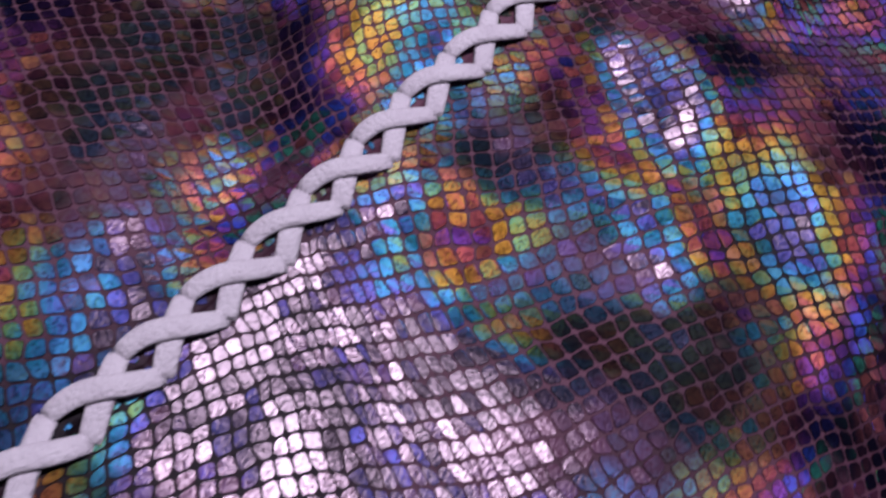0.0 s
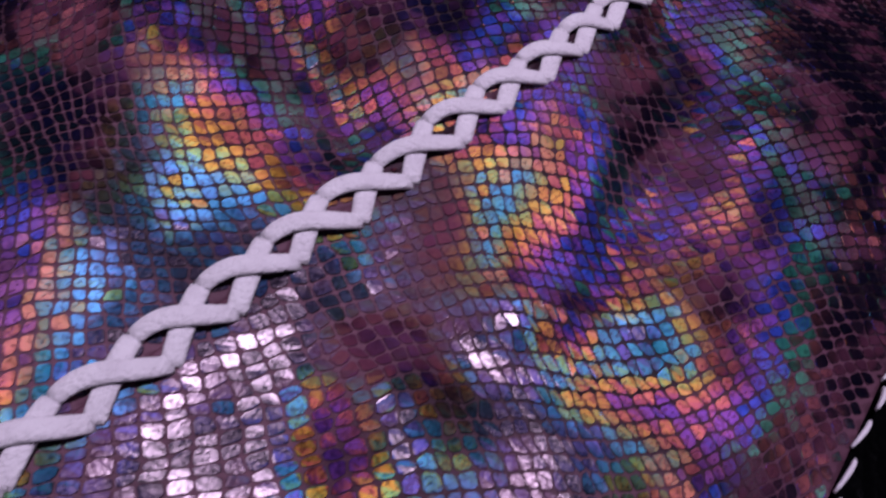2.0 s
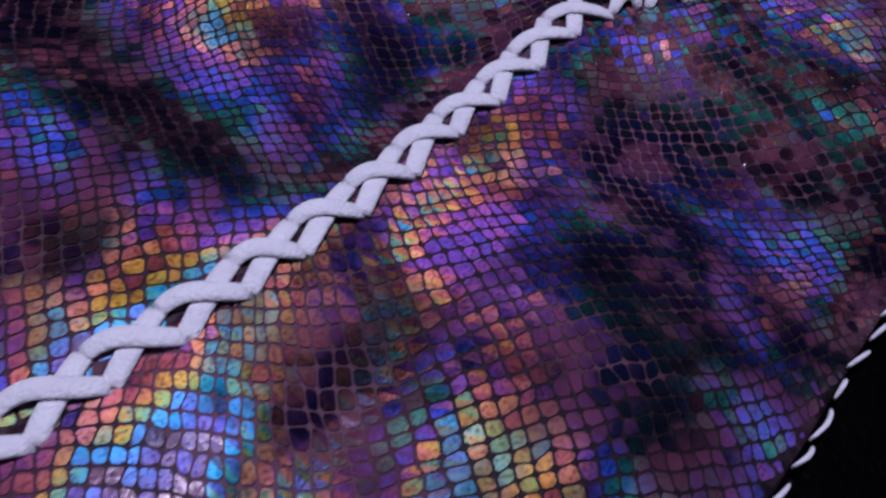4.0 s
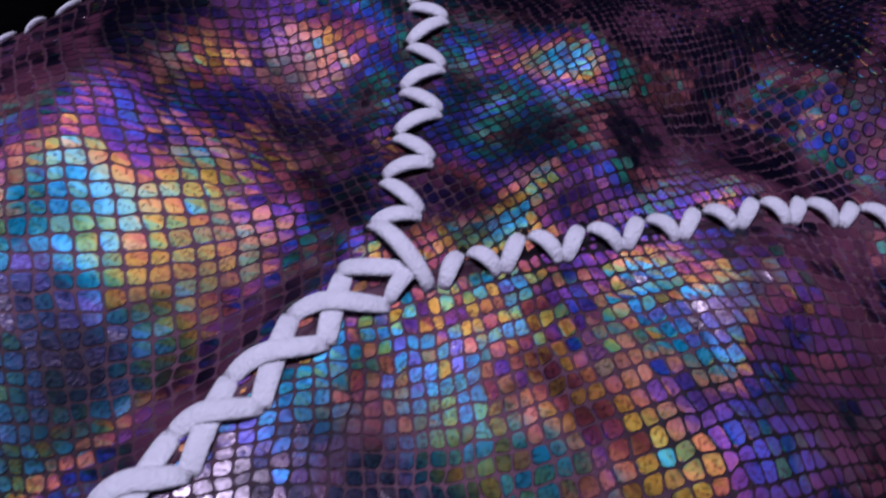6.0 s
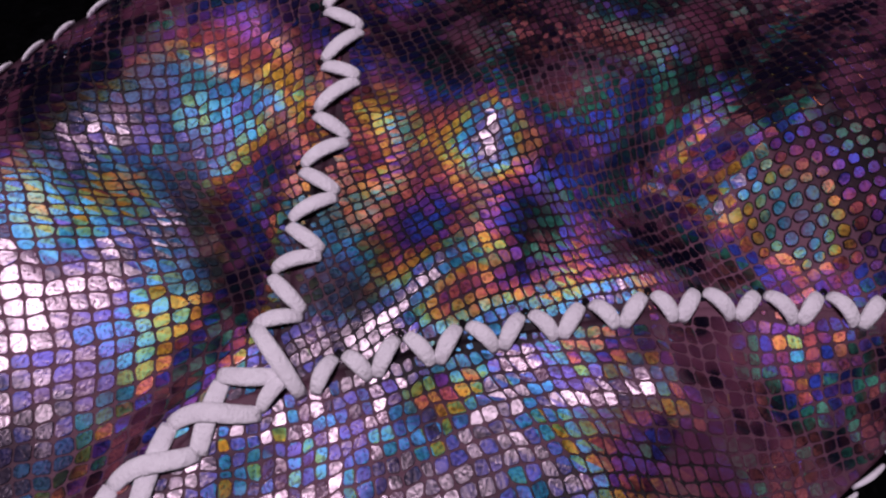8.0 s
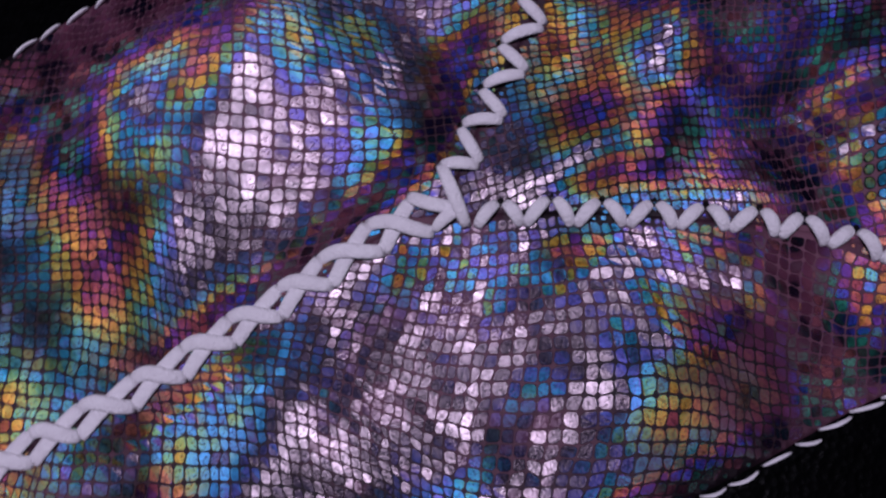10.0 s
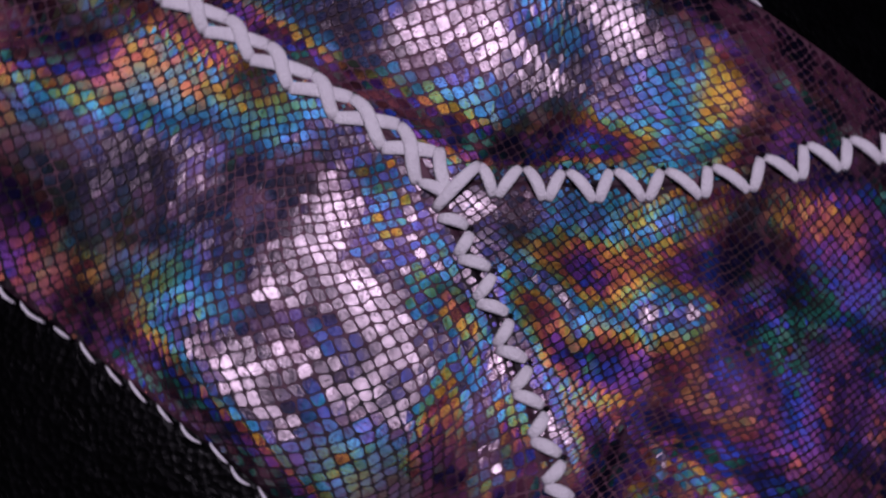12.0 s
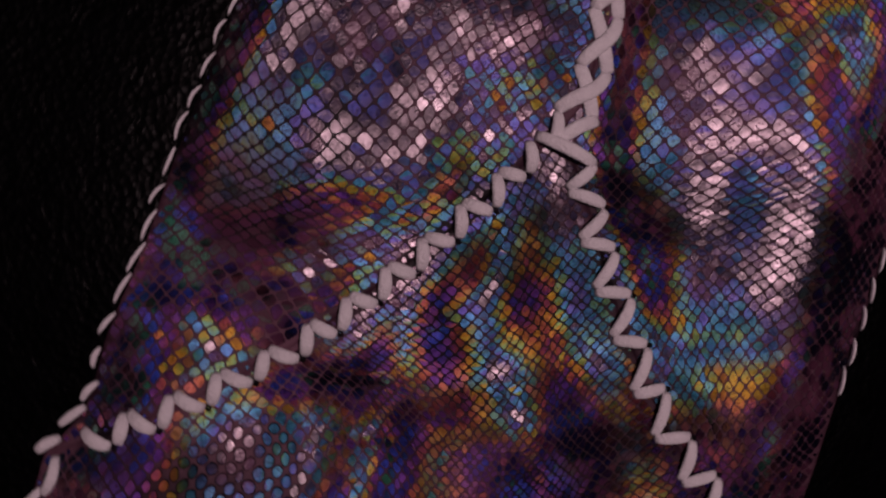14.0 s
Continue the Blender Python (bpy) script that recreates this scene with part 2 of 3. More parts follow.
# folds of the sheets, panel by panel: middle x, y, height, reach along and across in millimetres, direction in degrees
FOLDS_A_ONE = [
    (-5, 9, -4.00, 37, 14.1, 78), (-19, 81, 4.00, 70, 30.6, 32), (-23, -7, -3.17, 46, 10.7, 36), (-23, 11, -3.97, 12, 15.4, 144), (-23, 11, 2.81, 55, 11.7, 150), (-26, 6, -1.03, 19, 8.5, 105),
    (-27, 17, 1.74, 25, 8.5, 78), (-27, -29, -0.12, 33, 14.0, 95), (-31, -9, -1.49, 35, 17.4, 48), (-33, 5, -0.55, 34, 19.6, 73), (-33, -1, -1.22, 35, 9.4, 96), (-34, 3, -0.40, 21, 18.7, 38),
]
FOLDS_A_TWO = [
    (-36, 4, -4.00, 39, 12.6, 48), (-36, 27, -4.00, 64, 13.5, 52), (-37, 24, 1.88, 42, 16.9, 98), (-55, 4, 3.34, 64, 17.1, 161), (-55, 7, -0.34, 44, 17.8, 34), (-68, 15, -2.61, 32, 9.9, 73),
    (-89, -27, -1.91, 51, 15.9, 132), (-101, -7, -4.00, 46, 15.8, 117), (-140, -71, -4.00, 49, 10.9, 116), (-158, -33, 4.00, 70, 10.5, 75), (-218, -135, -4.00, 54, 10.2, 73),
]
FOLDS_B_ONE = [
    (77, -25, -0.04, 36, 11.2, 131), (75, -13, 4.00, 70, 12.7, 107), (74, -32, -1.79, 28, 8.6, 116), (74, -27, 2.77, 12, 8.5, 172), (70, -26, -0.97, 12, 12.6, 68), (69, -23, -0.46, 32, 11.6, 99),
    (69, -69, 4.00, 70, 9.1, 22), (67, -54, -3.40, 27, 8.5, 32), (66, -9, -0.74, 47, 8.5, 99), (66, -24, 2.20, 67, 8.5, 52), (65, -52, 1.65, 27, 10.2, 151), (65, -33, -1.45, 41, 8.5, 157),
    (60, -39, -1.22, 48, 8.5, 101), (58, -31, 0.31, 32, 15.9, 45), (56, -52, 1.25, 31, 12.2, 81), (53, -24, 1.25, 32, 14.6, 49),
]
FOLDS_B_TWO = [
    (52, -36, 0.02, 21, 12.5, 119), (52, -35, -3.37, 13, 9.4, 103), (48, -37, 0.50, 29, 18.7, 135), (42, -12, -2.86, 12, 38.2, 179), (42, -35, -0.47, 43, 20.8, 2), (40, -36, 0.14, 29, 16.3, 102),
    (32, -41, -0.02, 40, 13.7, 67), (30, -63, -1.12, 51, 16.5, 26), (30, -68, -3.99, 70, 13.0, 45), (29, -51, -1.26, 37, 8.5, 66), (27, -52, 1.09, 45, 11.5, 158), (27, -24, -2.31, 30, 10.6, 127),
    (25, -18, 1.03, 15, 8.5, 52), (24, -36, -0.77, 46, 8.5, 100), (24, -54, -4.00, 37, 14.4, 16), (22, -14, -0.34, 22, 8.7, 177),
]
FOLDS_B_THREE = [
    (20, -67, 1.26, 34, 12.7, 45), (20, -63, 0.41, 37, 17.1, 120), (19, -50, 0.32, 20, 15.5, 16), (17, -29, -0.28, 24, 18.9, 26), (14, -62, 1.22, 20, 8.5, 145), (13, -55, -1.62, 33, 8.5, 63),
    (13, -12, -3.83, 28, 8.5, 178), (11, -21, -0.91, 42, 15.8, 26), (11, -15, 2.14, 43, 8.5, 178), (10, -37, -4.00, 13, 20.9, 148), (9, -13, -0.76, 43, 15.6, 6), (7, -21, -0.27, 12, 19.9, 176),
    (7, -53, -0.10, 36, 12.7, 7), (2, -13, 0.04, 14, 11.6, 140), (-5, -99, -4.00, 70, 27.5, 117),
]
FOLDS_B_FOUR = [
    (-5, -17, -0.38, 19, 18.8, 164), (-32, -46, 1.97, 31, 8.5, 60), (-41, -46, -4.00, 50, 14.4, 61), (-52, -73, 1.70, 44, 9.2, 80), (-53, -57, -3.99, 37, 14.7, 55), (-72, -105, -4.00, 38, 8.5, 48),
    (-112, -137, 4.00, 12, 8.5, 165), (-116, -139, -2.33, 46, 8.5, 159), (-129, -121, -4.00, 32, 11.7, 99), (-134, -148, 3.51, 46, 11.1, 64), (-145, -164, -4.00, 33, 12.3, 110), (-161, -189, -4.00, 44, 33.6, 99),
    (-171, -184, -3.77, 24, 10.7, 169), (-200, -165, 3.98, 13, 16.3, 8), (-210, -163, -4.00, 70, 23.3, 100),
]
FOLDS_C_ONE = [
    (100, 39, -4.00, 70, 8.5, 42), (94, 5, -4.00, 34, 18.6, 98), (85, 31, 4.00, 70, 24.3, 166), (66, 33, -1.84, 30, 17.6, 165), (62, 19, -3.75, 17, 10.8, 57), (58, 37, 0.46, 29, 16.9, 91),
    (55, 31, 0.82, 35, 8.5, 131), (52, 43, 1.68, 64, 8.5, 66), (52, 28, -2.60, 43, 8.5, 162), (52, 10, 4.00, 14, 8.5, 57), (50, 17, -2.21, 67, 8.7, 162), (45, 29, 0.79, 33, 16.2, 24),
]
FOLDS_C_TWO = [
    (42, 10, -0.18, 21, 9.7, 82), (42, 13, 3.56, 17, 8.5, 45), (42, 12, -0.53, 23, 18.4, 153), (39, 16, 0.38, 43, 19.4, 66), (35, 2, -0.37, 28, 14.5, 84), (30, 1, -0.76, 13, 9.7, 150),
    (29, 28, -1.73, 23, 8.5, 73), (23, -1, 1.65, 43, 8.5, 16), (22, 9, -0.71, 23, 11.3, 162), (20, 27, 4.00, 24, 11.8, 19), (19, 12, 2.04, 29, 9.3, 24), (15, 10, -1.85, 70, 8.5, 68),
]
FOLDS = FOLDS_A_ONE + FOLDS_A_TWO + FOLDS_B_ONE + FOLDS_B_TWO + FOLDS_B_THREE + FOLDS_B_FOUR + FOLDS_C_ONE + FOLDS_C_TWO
# two sharp creases in the small panel
CREASES = [((80, 26), (95, 15), 0.45), ((73, 13), (86, 1), 0.45)]


def height(x, y):
    """The lie of the leather: folds, sunken seams, edges that come down on the support."""
    x, y = np.asarray(x, float), np.asarray(y, float)
    z = np.zeros(x.shape)
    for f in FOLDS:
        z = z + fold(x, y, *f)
    z = z + 0.28 * np.sin(x / 10.1 + 1.7 * np.sin(y / 17.0)) * np.sin(y / 12.3 + 0.9 * np.sin(x / 23.0)) + 0.06 * np.sin((x + 1.4 * y) / 5.3 + np.sin(x / 14.0))
    for (ax, ay), (bx, by), rise in CREASES:
        z = z + rise * np.exp(-(distance([(ax, ay), (bx, by)], x, y) / 1.5) ** 2)
    seam = np.minimum(distance(BRAID, x, y), np.minimum(distance(SEAM_UP, x, y), distance(SEAM_SIDE, x, y)))
    z = z * (1 - 0.75 * np.exp(-(seam / 9) ** 2)) - 0.8 * np.exp(-(seam / 6.0) ** 2)
    z = np.where(z < -4.0, -4.0 - 2.5 * np.tanh((-4.0 - z) / 2.5), z)
    edge = np.minimum(distance(EDGE_A, x, y), np.minimum(distance(EDGE_B, x, y), distance(EDGE_C, x, y)))
    w = np.exp(-(edge / 14.0) ** 1.5)
    return z * (1 - w) + (FLOOR_Z + 2.4) * w


def mesh_object(name, verts, faces, mat, parent=None, smooth=True):
    me = bpy.data.meshes.new(name)
    me.from_pydata([tuple(v) for v in verts], [], faces)
    me.materials.append(mat)
    if smooth:
        me.polygons.foreach_set("use_smooth", [True] * len(me.polygons))
    me.update()
    ob = new(name, me)
    ob.parent = parent
    return ob


# ---- support ----
def build_support():
    n, half = 220, 1.5
    u = np.linspace(-1, 1, n)
    g = np.sign(u) * np.abs(u) ** 2.2 * half
    gx, gy = np.meshgrid(g, g)
    z = FLOOR_Z / 1000 - 0.0006 + 0.0005 * np.sin(gx * 60 + 2 * np.sin(gy * 31)) * np.sin(gy * 47)
    verts = np.stack([gx.ravel(), gy.ravel(), z.ravel()], 1)
    faces = [(j * n + i, j * n + i + 1, (j + 1) * n + i + 1, (j + 1) * n + i) for j in range(n - 1) for i in range(n - 1)]
    tagged(mesh_object("ground", verts, faces, HIDE), "black grained upholstery leather lying flat under the laced piece", "leather surface", kind="structure")


build_support()

# ---- the laced leather piece ----
piece = new("leather_piece")
piece.location = (0, 0, FLOOR_Z / 1000)
bpy.context.view_layer.update()
tagged(piece, "purple holographic snake-embossed leather piece joined with white lacing", "leather piece")
BASE = Matrix.Translation((0, 0, -FLOOR_Z / 1000))


def panel(name, poly, label):
    """One cut sheet of leather, 1.4 mm thick."""
    bm = bmesh.new()
    bm.faces.new([bm.verts.new((px, py, 0)) for px, py in poly])
    bmesh.ops.triangulate(bm, faces=bm.faces[:])
    p = np.array(poly)
    step = 2.5
    for axis in (0, 1):
        for v in np.arange(p[:, axis].min() + step, p[:, axis].max(), step):
            co, no = [0, 0, 0], [0, 0, 0]
            co[axis], no[axis] = v, 1
            bmesh.ops.bisect_plane(bm, geom=bm.verts[:] + bm.edges[:] + bm.faces[:], plane_co=co, plane_no=no, dist=0.02)
    x, y = np.array([v.co.x for v in bm.verts]), np.array([v.co.y for v in bm.verts])
    z = height(x, y) - 0.10
    for v, h in zip(bm.verts, z):
        v.co = (v.co.x / 1000, v.co.y / 1000, h / 1000)
    bmesh.ops.recalc_face_normals(bm, faces=bm.faces[:])
    if sum(f.normal.z for f in bm.faces) < 0:
        bmesh.ops.reverse_faces(bm, faces=bm.faces[:])
    for f in bm.faces:
        f.smooth = True
    me = bpy.data.meshes.new(name)
    bm.to_mesh(me)
    bm.free()
    me.materials.append(BACKING)
    ob = new(name, me)
    ob.parent, ob.matrix_parent_inverse = piece, BASE
    solid = ob.modifiers.new("thickness", "SOLIDIFY")
    solid.thickness, solid.offset = 0.0014, -1
    ob["label"] = label
    return ob


def scale_shapes(poly, pitch, turn_deg, seed, big):
    """Irregular rounded scales on a bent lattice that fills one panel: lists of outlines in millimetres."""
    rng = np.random.default_rng(seed)
    p = np.array(poly)
    lo, hi = p.min(0) - 15, p.max(0) + 15
    cx, cy = (lo + hi) / 2
    half = np.hypot(*(hi - lo)) / 2
    n = int(2 * half / pitch)
    g = (np.arange(n) - n / 2) * pitch
    gx, gy = np.meshgrid(g, g)
    c, s = math.cos(math.radians(turn_deg)), math.sin(math.radians(turn_deg))
    x, y = cx + gx * c - gy * s, cy + gx * s + gy * c
    wx = 3.2 * np.sin(x / 17 + 1.3 * np.sin(y / 31) + seed) + 2.0 * np.sin(y / 13 + seed * 2.0 + x / 40)
    wy = 3.2 * np.sin(y / 19 + 1.1 * np.sin(x / 27) + seed * 3.0) + 2.0 * np.sin(x / 12 - y / 35 + seed)
    for bx, by, br, ba in big:
        q = ba * np.exp(-((x - bx) ** 2 + (y - by) ** 2) / br ** 2)
        wx, wy = wx + q * (x - bx), wy + q * (y - by)
    x = x + wx + rng.normal(0, 0.125 * pitch, x.shape)
    y = y + wy + rng.normal(0, 0.125 * pitch, x.shape)
    quads = np.stack([np.stack([x[:-1, :-1], x[:-1, 1:], x[1:, 1:], x[1:, :-1]], -1), np.stack([y[:-1, :-1], y[:-1, 1:], y[1:, 1:], y[1:, :-1]], -1)], -1).reshape(-1, 4, 2)
    mid = quads.mean(1)
    keep = inside(poly, mid[:, 0], mid[:, 1])
    quads, mid = quads[keep], mid[keep]
    for _ in range(4):
        out = ~inside(poly, quads[..., 0], quads[..., 1]).all(1)
        quads[out] = mid[out][:, None] + (quads[out] - mid[out][:, None]) * 0.78
    good = inside(poly, quads[..., 0], quads[..., 1]).all(1)
    return quads[good], mid[good], rng


def scale_mesh(quads, mid, rng):
    """Vertices and faces of pillow-like scales: 17 vertices each."""
    q = quads - mid[:, None]
    size = np.abs(q).max((1, 2))[:, None, None]
    gap = np.clip(1 - 0.19 / np.maximum(size, 0.4), 0.5, 0.91)
    nxt, prv = np.roll(q, -1, 1), np.roll(q, 1, 1)
    cut = rng.uniform(0.10, 0.26, (len(q), 4, 1))
    ring = np.stack([q + (prv - q) * cut, q + (nxt - q) * cut], 2).reshape(len(q), 8, 2) * gap
    rings = [(ring, -0.30), (ring * 0.985, 0.06), (ring * 0.93, 0.14)]
    # along the side seam the pulled leather tips single scales every way
    pulled = np.exp(-((distance(SEAM_SIDE, mid[:, 0], mid[:, 1]) - 9) / 12) ** 2) * (mid[:, 1] < -12)
    lean = rng.normal(0, 1, (len(q), 1, 2)) * (0.021 + 0.045 * pulled)[:, None, None]
    verts = []
    for r, up in rings:
        w = r + mid[:, None]
        z = height(w[..., 0], w[..., 1]) + up + (r * lean).sum(-1) * (up > 0)
        verts.append(np.concatenate([w, z[..., None]], -1))
    verts = np.concatenate(verts, 1)
    faces = []
    for k in (0, 8):
        for i in range(8):
            j = (i + 1) % 8
            faces.append((k + i, k + j, k + 8 + j, k + 8 + i))
    faces.append(tuple(range(16, 24)))
    return verts / 1000, faces


def ringed_scales(parent, quads, mid, rng):
    """Larger round scales, each with a dark sunken ring round a raised middle."""
    n = 12
    ang = np.linspace(0, 2 * np.pi, n, endpoint=False)
    for q, m in zip(quads, mid):
        ex, ey = (q[1] + q[2] - q[0] - q[3]) / 4, (q[2] + q[3] - q[0] - q[1]) / 4
        turn = ang + rng.uniform(0, 6)
        unit = (np.cos(turn)[:, None] * ex + np.sin(turn)[:, None] * ey) * (1 + rng.normal(0, 0.05, (n, 1)))
        rings = [(0.96, -0.25), (0.92, 0.04), (0.80, 0.02), (0.73, 0.14)]
        verts = []
        for r, up in rings:
            w = m + unit * r
            verts.append(np.column_stack([w, height(w[:, 0], w[:, 1]) + up]))
        verts = np.concatenate(verts) / 1000
        c = verts.mean(0)
        faces = [(k * n + i, k * n + (i + 1) % n, (k + 1) * n + (i + 1) % n, (k + 1) * n + i) for k in range(3) for i in range(n)] + [tuple(range(3 * n, 4 * n))]
        ob = mesh_object("scale", verts - c, faces, FOIL_MAT, parent, False)
        ob.data.materials.append(HOLE)
        for k in range(2 * n):
            ob.data.polygons[k].material_index = 1
        ob.location = c
        ob.matrix_parent_inverse = Matrix.Identity(4)


def scales(parent, poly, pitch, turn_deg, seed, near, big=(), ringed=None):
    quads, mid, rng = scale_shapes(poly, pitch, turn_deg, seed, big)
    if ringed:
        x, y, rx, ry = ringed
        ring = ((mid[:, 0] - x) / rx) ** 2 + ((mid[:, 1] - y) / ry) ** 2 + rng.normal(0, 0.08, len(mid)) < 1
        ringed_scales(parent, quads[ring], mid[ring], rng)
        quads, mid = quads[~ring], mid[~ring]
    verts, faces = scale_mesh(quads, mid, rng)
    order = np.argsort(np.hypot(mid[:, 0] - near[0], mid[:, 1] - near[1]))
    for i in order[:280]:
        c = verts[i].mean(0)
        ob = mesh_object("scale", verts[i] - c, faces, FOIL_MAT, parent, False)
        ob.location = c
        ob.matrix_parent_inverse = Matrix.Identity(4)
    rest = order[280:]
    nv = verts.shape[1]
    allf = [tuple(k * nv + a for a in f) for k in range(len(rest)) for f in faces]
    ob = mesh_object("scale_field", verts[rest].reshape(-1, 3), allf, FOIL_MAT, parent, False)
    tagged(ob, "many small embossed holographic scales", kind="stuff")


# ---- lacing ----
def stitch(name, a, b, width, thick, lift, bow=0.0, dip=1.0, taper=0.5, n=14, m=10, kink=0.0):
    """One strand of flat soft lace from hole a to hole b (millimetres), arched over the leather."""
    a, b = np.array(a, float), np.array(b, float)
    t = np.linspace(0, 1, n + 1)
    d = b - a
    side = np.array([-d[1], d[0]]) / (np.hypot(*d) + 1e-9)
    xy = a + t[:, None] * d + side * (bow * np.sin(np.pi * t) + kink * np.sin(2 * np.pi * t))[:, None]
    hz = height(xy[:, 0], xy[:, 1])
    hz = np.maximum(hz, np.interp(t, (0, 1), (hz[0], hz[-1])) - 0.6)
    z = hz + lift * np.sin(np.pi * t) ** 0.55 - dip * (1 - np.sin(np.pi * t) ** 0.55) + 0.3 * thick
    path = np.column_stack([xy, z])
    tan = np.gradient(path, axis=0)
    tan /= np.linalg.norm(tan, axis=1)[:, None]
    right = np.cross(tan, (0, 0, 1.0))
    right /= np.linalg.norm(right, axis=1)[:, None]
    up = np.cross(right, tan)
    full = taper + (1 - taper) * np.sin(np.pi * np.clip(t, 0.02, 0.98)) ** 0.6
    ang = np.linspace(0, 2 * np.pi, m, endpoint=False)
    cs, sn = np.sign(np.cos(ang)) * np.abs(np.cos(ang)) ** 0.75, np.sign(np.sin(ang)) * np.abs(np.sin(ang)) ** 0.85
    verts = path[:, None] + right[:, None] * (cs[None, :, None] * full[:, None, None] * width / 2) + up[:, None] * (sn[None, :, None] * (0.5 + 0.5 * full[:, None, None]) * thick / 2)
    faces = [(i * m + j, i * m + (j + 1) % m, (i + 1) * m + (j + 1) % m, (i + 1) * m + j) for i in range(n) for j in range(m)]
    faces += [tuple(range(m))[::-1], tuple(n * m + j for j in range(m))]
    ob = mesh_object(name, verts.reshape(-1, 3) / 1000, faces, LACE, piece)
    ob.matrix_parent_inverse = BASE
    ob["label"] = "soft white woven lace strand"
    return ob


def hole(x, y, rx, ry, turn):
    """A dark punched hole with a sunken floor."""
    n = 12
    ang = np.linspace(0, 2 * np.pi, n, endpoint=False)
    ux, uy = rx * np.cos(ang), ry * np.sin(ang)
    px, py = x + ux * math.cos(turn) - uy * math.sin(turn), y + ux * math.sin(turn) + uy * math.cos(turn)
    top = np.column_stack([px, py, height(px, py) + 0.42])
    low = np.array([[x, y, float(height(np.array([x]), np.array([y]))[0]) + 0.10]])
    out = np.column_stack([x + (px - x) * 1.12, y + (py - y) * 1.12, height(px, py) - 0.3])
    faces = [(i, (i + 1) % n, 2 * n) for i in range(n)] + [(n + i, n + (i + 1) % n, (i + 1) % n, i) for i in range(n)]
    ob = mesh_object("punched_hole", np.concatenate([top, out, low]) / 1000, faces, HOLE, piece)
    ob.matrix_parent_inverse = BASE
    ob["label"] = "dark punched lace hole"


def stations(line, at):
    """Places, directions and left-hand normals at given lengths along a smooth line."""
    p, d = along(line, 0.25)
    i = np.clip((np.asarray(at) / 0.25).round().astype(int), 0, len(p) - 1)
    return p[i], d[i], np.stack([-d[i][:, 1], d[i][:, 0]], 1)


def braid_lacing():
    """Two crossing strands, one lying over the other, from the junction to the far end."""
    k = np.arange(30)
    over_end = np.interp(k, (0, 1, 2, 7, 11, 19, 30), (5.8, 20.5, 34.8, 101.8, 150.0, 252.5, 393.0))
    over_start = over_end + np.interp(k, (0, 1, 3, 7, 11, 15, 19), (3.2, -0.8, -2.4, -3.4, 1.0, 0.3, 1.0))
    side_a = np.interp(over_start, (0, 20, 60, 110, 150, 180, 220, 260), (-4.4, -3.8, -3.0, -3.0, -4.3, -4.2, -3.8, -3.4))
    rng = np.random.default_rng(3)
    wob = rng.normal(0, 0.25, (2, len(k), 2))
    p, d, n = stations(BRAID, over_end - 0.8)
    b_side = p + n * 3.2 + wob[0]
    p, d, n = stations(BRAID, over_start)
    a_side = p + n * side_a[:, None] + wob[1]
    for i in range(len(k) - 1):
        stitch("braid_stitch", b_side[i + 1], a_side[i], 3.8, 1.3, 0.45, 0.2, 0.5, 0.88)
    for i in range(len(k) - 1):
        stitch("braid_stitch", a_side[i + 1], b_side[i], 3.7, 1.4, 1.45, 0.9, 0.7, 0.78, kink=0.5)


def zigzag_lacing(line, holes, tips, hole_side, tip_side, lean, width):
    """Flat lace running from punched holes on one side of a seam to tips on the other; holes and tips are lengths along the seam."""
    ph, dh, nh = stations(line, holes)
    pt, dt, nt = stations(line, tips)
    rng = np.random.default_rng(len(holes) * 10 + 5)
    h = ph + nh * hole_side + rng.normal(0, 0.2, ph.shape)
    q = pt + nt * tip_side + rng.normal(0, 0.2, pt.shape)
    for i in range(len(holes)):
        stitch("zigzag_stitch", q[i] + dt[i] * 0.7, h[i] - dh[i] * lean, width, 1.6, 1.5, 0.25, 0.7, 0.62)
        if i + 1 < len(tips):
            stitch("zigzag_stitch", h[i] + dh[i] * lean, q[i + 1] - dt[i + 1] * 0.7, width, 1.6, 1.5, 0.25, 0.7, 0.62)
        hole(*(h[i] + nh[i] * 0.35 * np.sign(hole_side)), 0.75, 1.1, math.atan2(dh[i][1], dh[i][0]))


def edge_lacing(line, pitch, width, first, last, out, thick_end=0.0):
    """Whip stitches over a cut edge; towards the corner they grow wider and closer."""
    p, d = along(line, pitch)
    nrm = np.stack([d[:, 1], -d[:, 0]], 1) * out
    rng = np.random.default_rng(len(p))
    for k in range(first, min(last, len(p) - 1)):
        more = thick_end * math.exp(-k * pitch / 22.0)
        a = p[k] - nrm[k] * (1.2 + 0.4 * more) + rng.normal(0, 0.3, 2)
        b = p[k] + d[k] * pitch * rng.uniform(0.55, 0.9) - nrm[k] * 0.2 + rng.normal(0, 0.3, 2)
        stitch("edge_stitch", a, b, width + more, 1.5 + 0.3 * more, 0.8, 0.35 * out * rng.uniform(-0.4, 1.6), 0.5, 0.5 + 0.1 * min(more, 2), 10, 8)


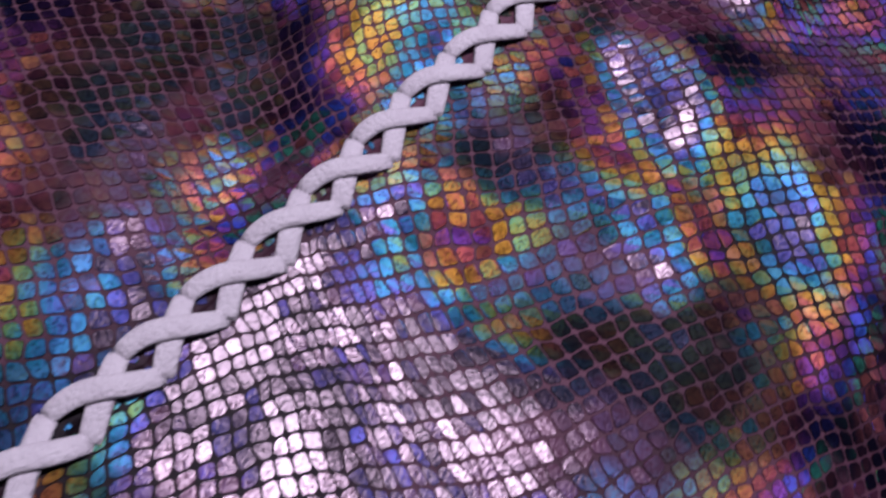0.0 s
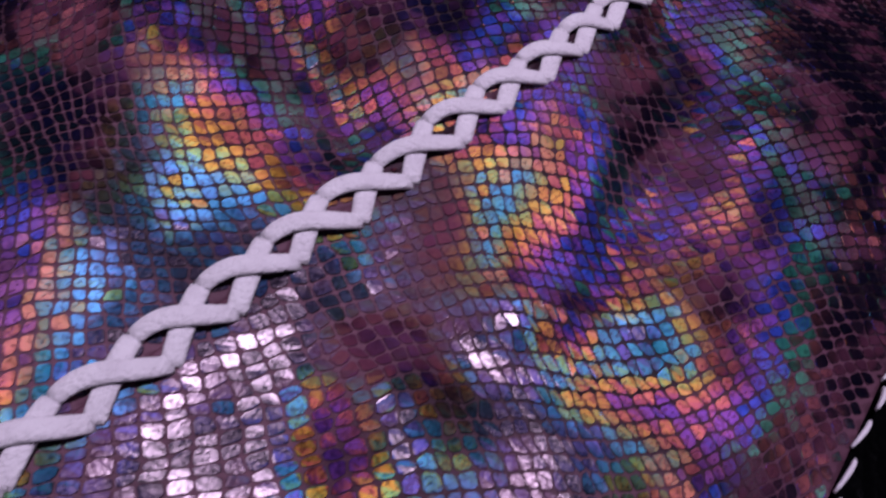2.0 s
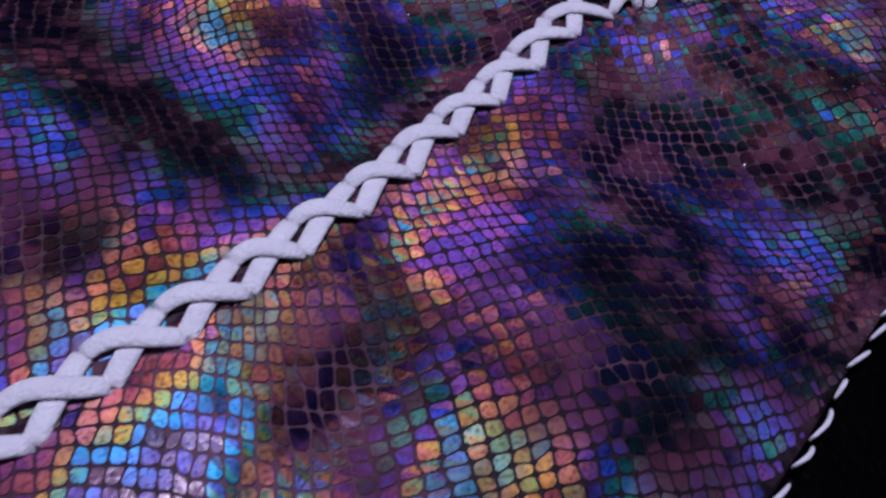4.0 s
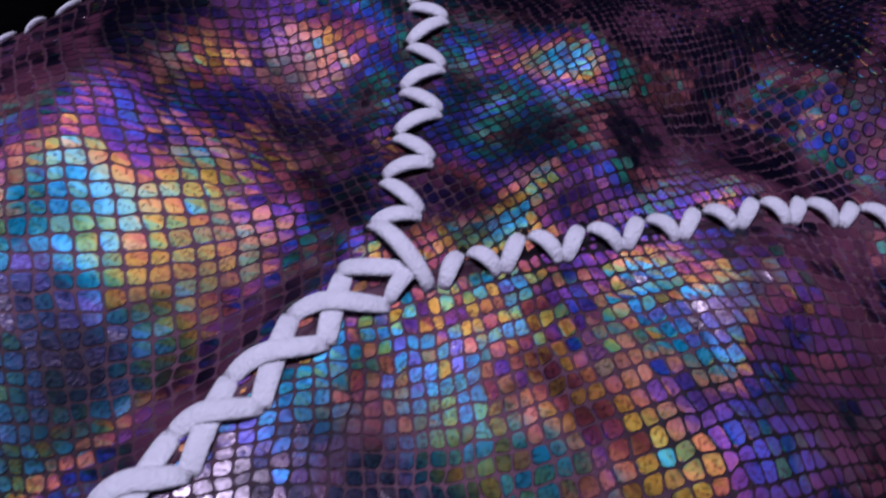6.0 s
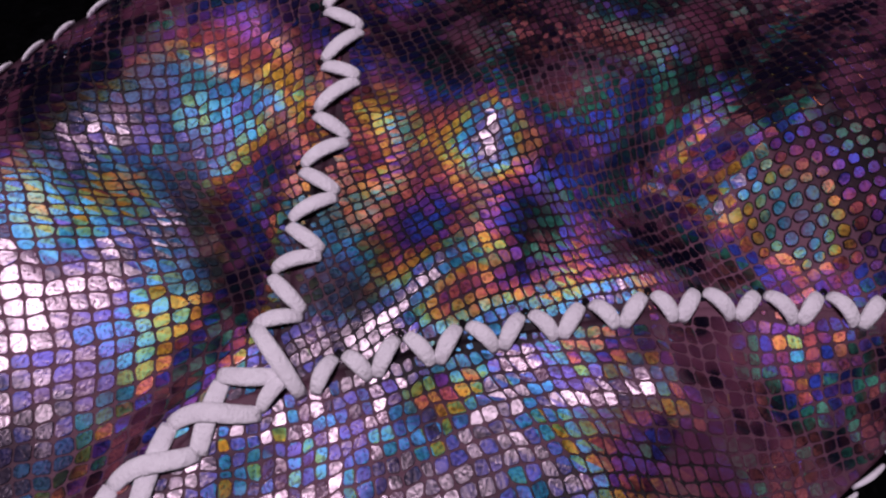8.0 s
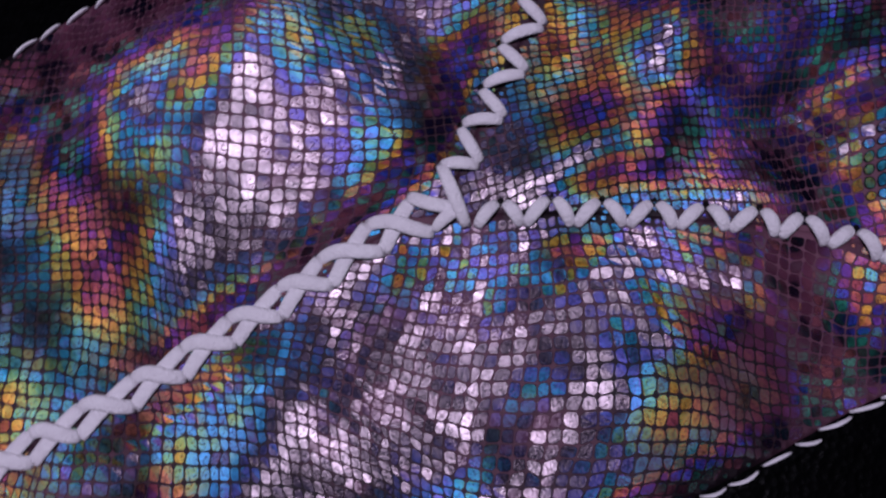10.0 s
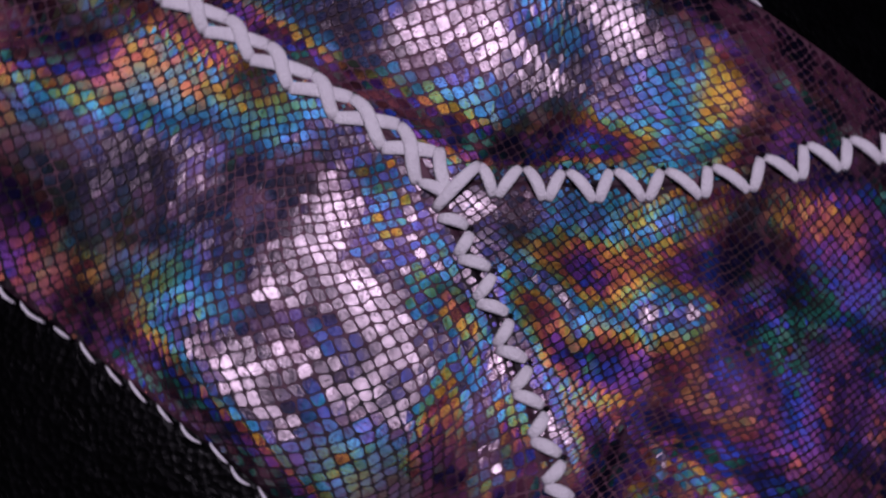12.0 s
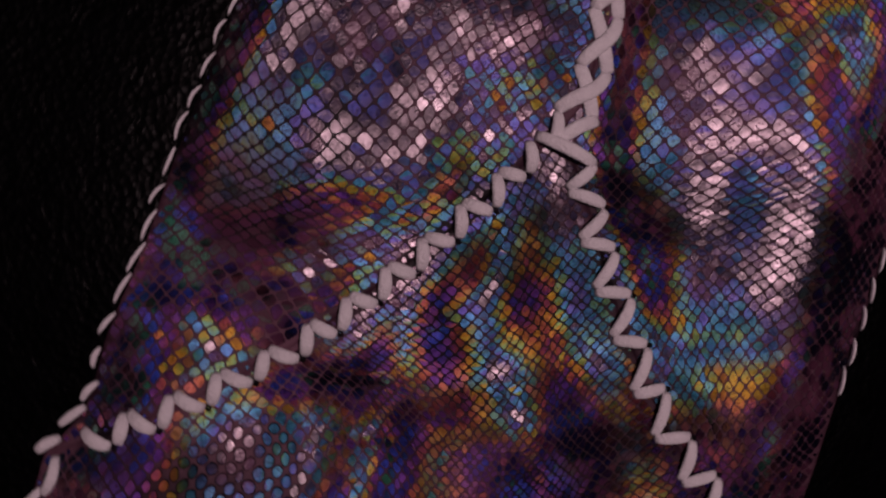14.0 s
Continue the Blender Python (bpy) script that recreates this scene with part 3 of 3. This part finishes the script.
braid_lacing()
zigzag_lacing(SEAM_UP, (22.3, 32.8, 45.1, 58.5, 70.9, 85.5, 97.5, 110.0, 122.5), (15.3, 28.1, 40.5, 53.6, 67.4, 80.0, 93.2, 105.0, 117.5), 3.9, -4.0, 0.8, 3.2)
zigzag_lacing(SEAM_SIDE, (11.4, 23.6, 35.0, 46.9, 58.6, 69.9, 80.8, 92.2, 104.0, 116.0, 127.0), (5.0, 16.7, 28.6, 40.8, 52.0, 63.4, 74.8, 86.4, 98.2, 110.0, 121.5, 133.0), 3.1, -2.5, 1.0, 3.3)
stitch("junction_stitch", (-6.0, -7.4), (5.4, -9.0), 3.5, 1.5, 1.8, -0.8, 0.6, 0.8)
stitch("junction_stitch", (0.8, 1.0), (8.6, -13.0), 3.4, 1.8, 2.9, 0.0, 0.6, 0.7)
stitch("junction_stitch", (1.3, -14.6), (6.5, -9.4), 3.2, 1.7, 1.6, 0.3, 0.6, 0.6)
p0, d0, n0 = stations(SEAM_UP, (11.2, 15.3))
stitch("zigzag_stitch", p0[0] + n0[0] * 4.4 + d0[0] * 0.8, p0[1] - n0[1] * 4.0 - d0[1] * 0.7, 3.2, 1.6, 1.5, 0.25, 0.7, 0.62)
hole(*(p0[0] + n0[0] * 5.0), 0.75, 1.1, math.atan2(d0[0][1], d0[0][0]))
edge_lacing(EDGE_B, 8.0, 0.9, 0, 40, 1, 1.9)
edge_lacing(EDGE_A, 8.4, 0.8, 10, 60, -1)
stitch("edge_stitch", (144, -16), (151, -11), 2.6, 1.8, 1.5, 1.0, 0.4, 0.7)
stitch("edge_stitch", (151, -12), (166, -3), 2.4, 1.6, 1.2, -2.0, 0.4, 0.7)

# ---- sheets and their scales ----
panel_a = panel("leather_panel", POLY["a"], "mauve snake-print panel with long soft folds")
panel_b = panel("leather_panel", POLY["b"], "mauve snake-print panel with larger shiny scales")
panel_c = panel("leather_panel", POLY["c"], "mauve snake-print panel with fine small scales")
scales(panel_a, POLY["a"], 2.45, 8, 1, (-35, 8), [(-38, 2, 32, 0.45), (-150, -70, 30, 0.15)])
scales(panel_b, POLY["b"], 2.55, 3, 2, (30, -42), [(35, -50, 32, 0.55), (-170, -190, 40, 0.45), (-60, -85, 24, 0.35)])
scales(panel_c, POLY["c"], 2.05, 14, 4, (40, 12), [(118, 14, 30, 0.5)], (122, 14, 24, 16))
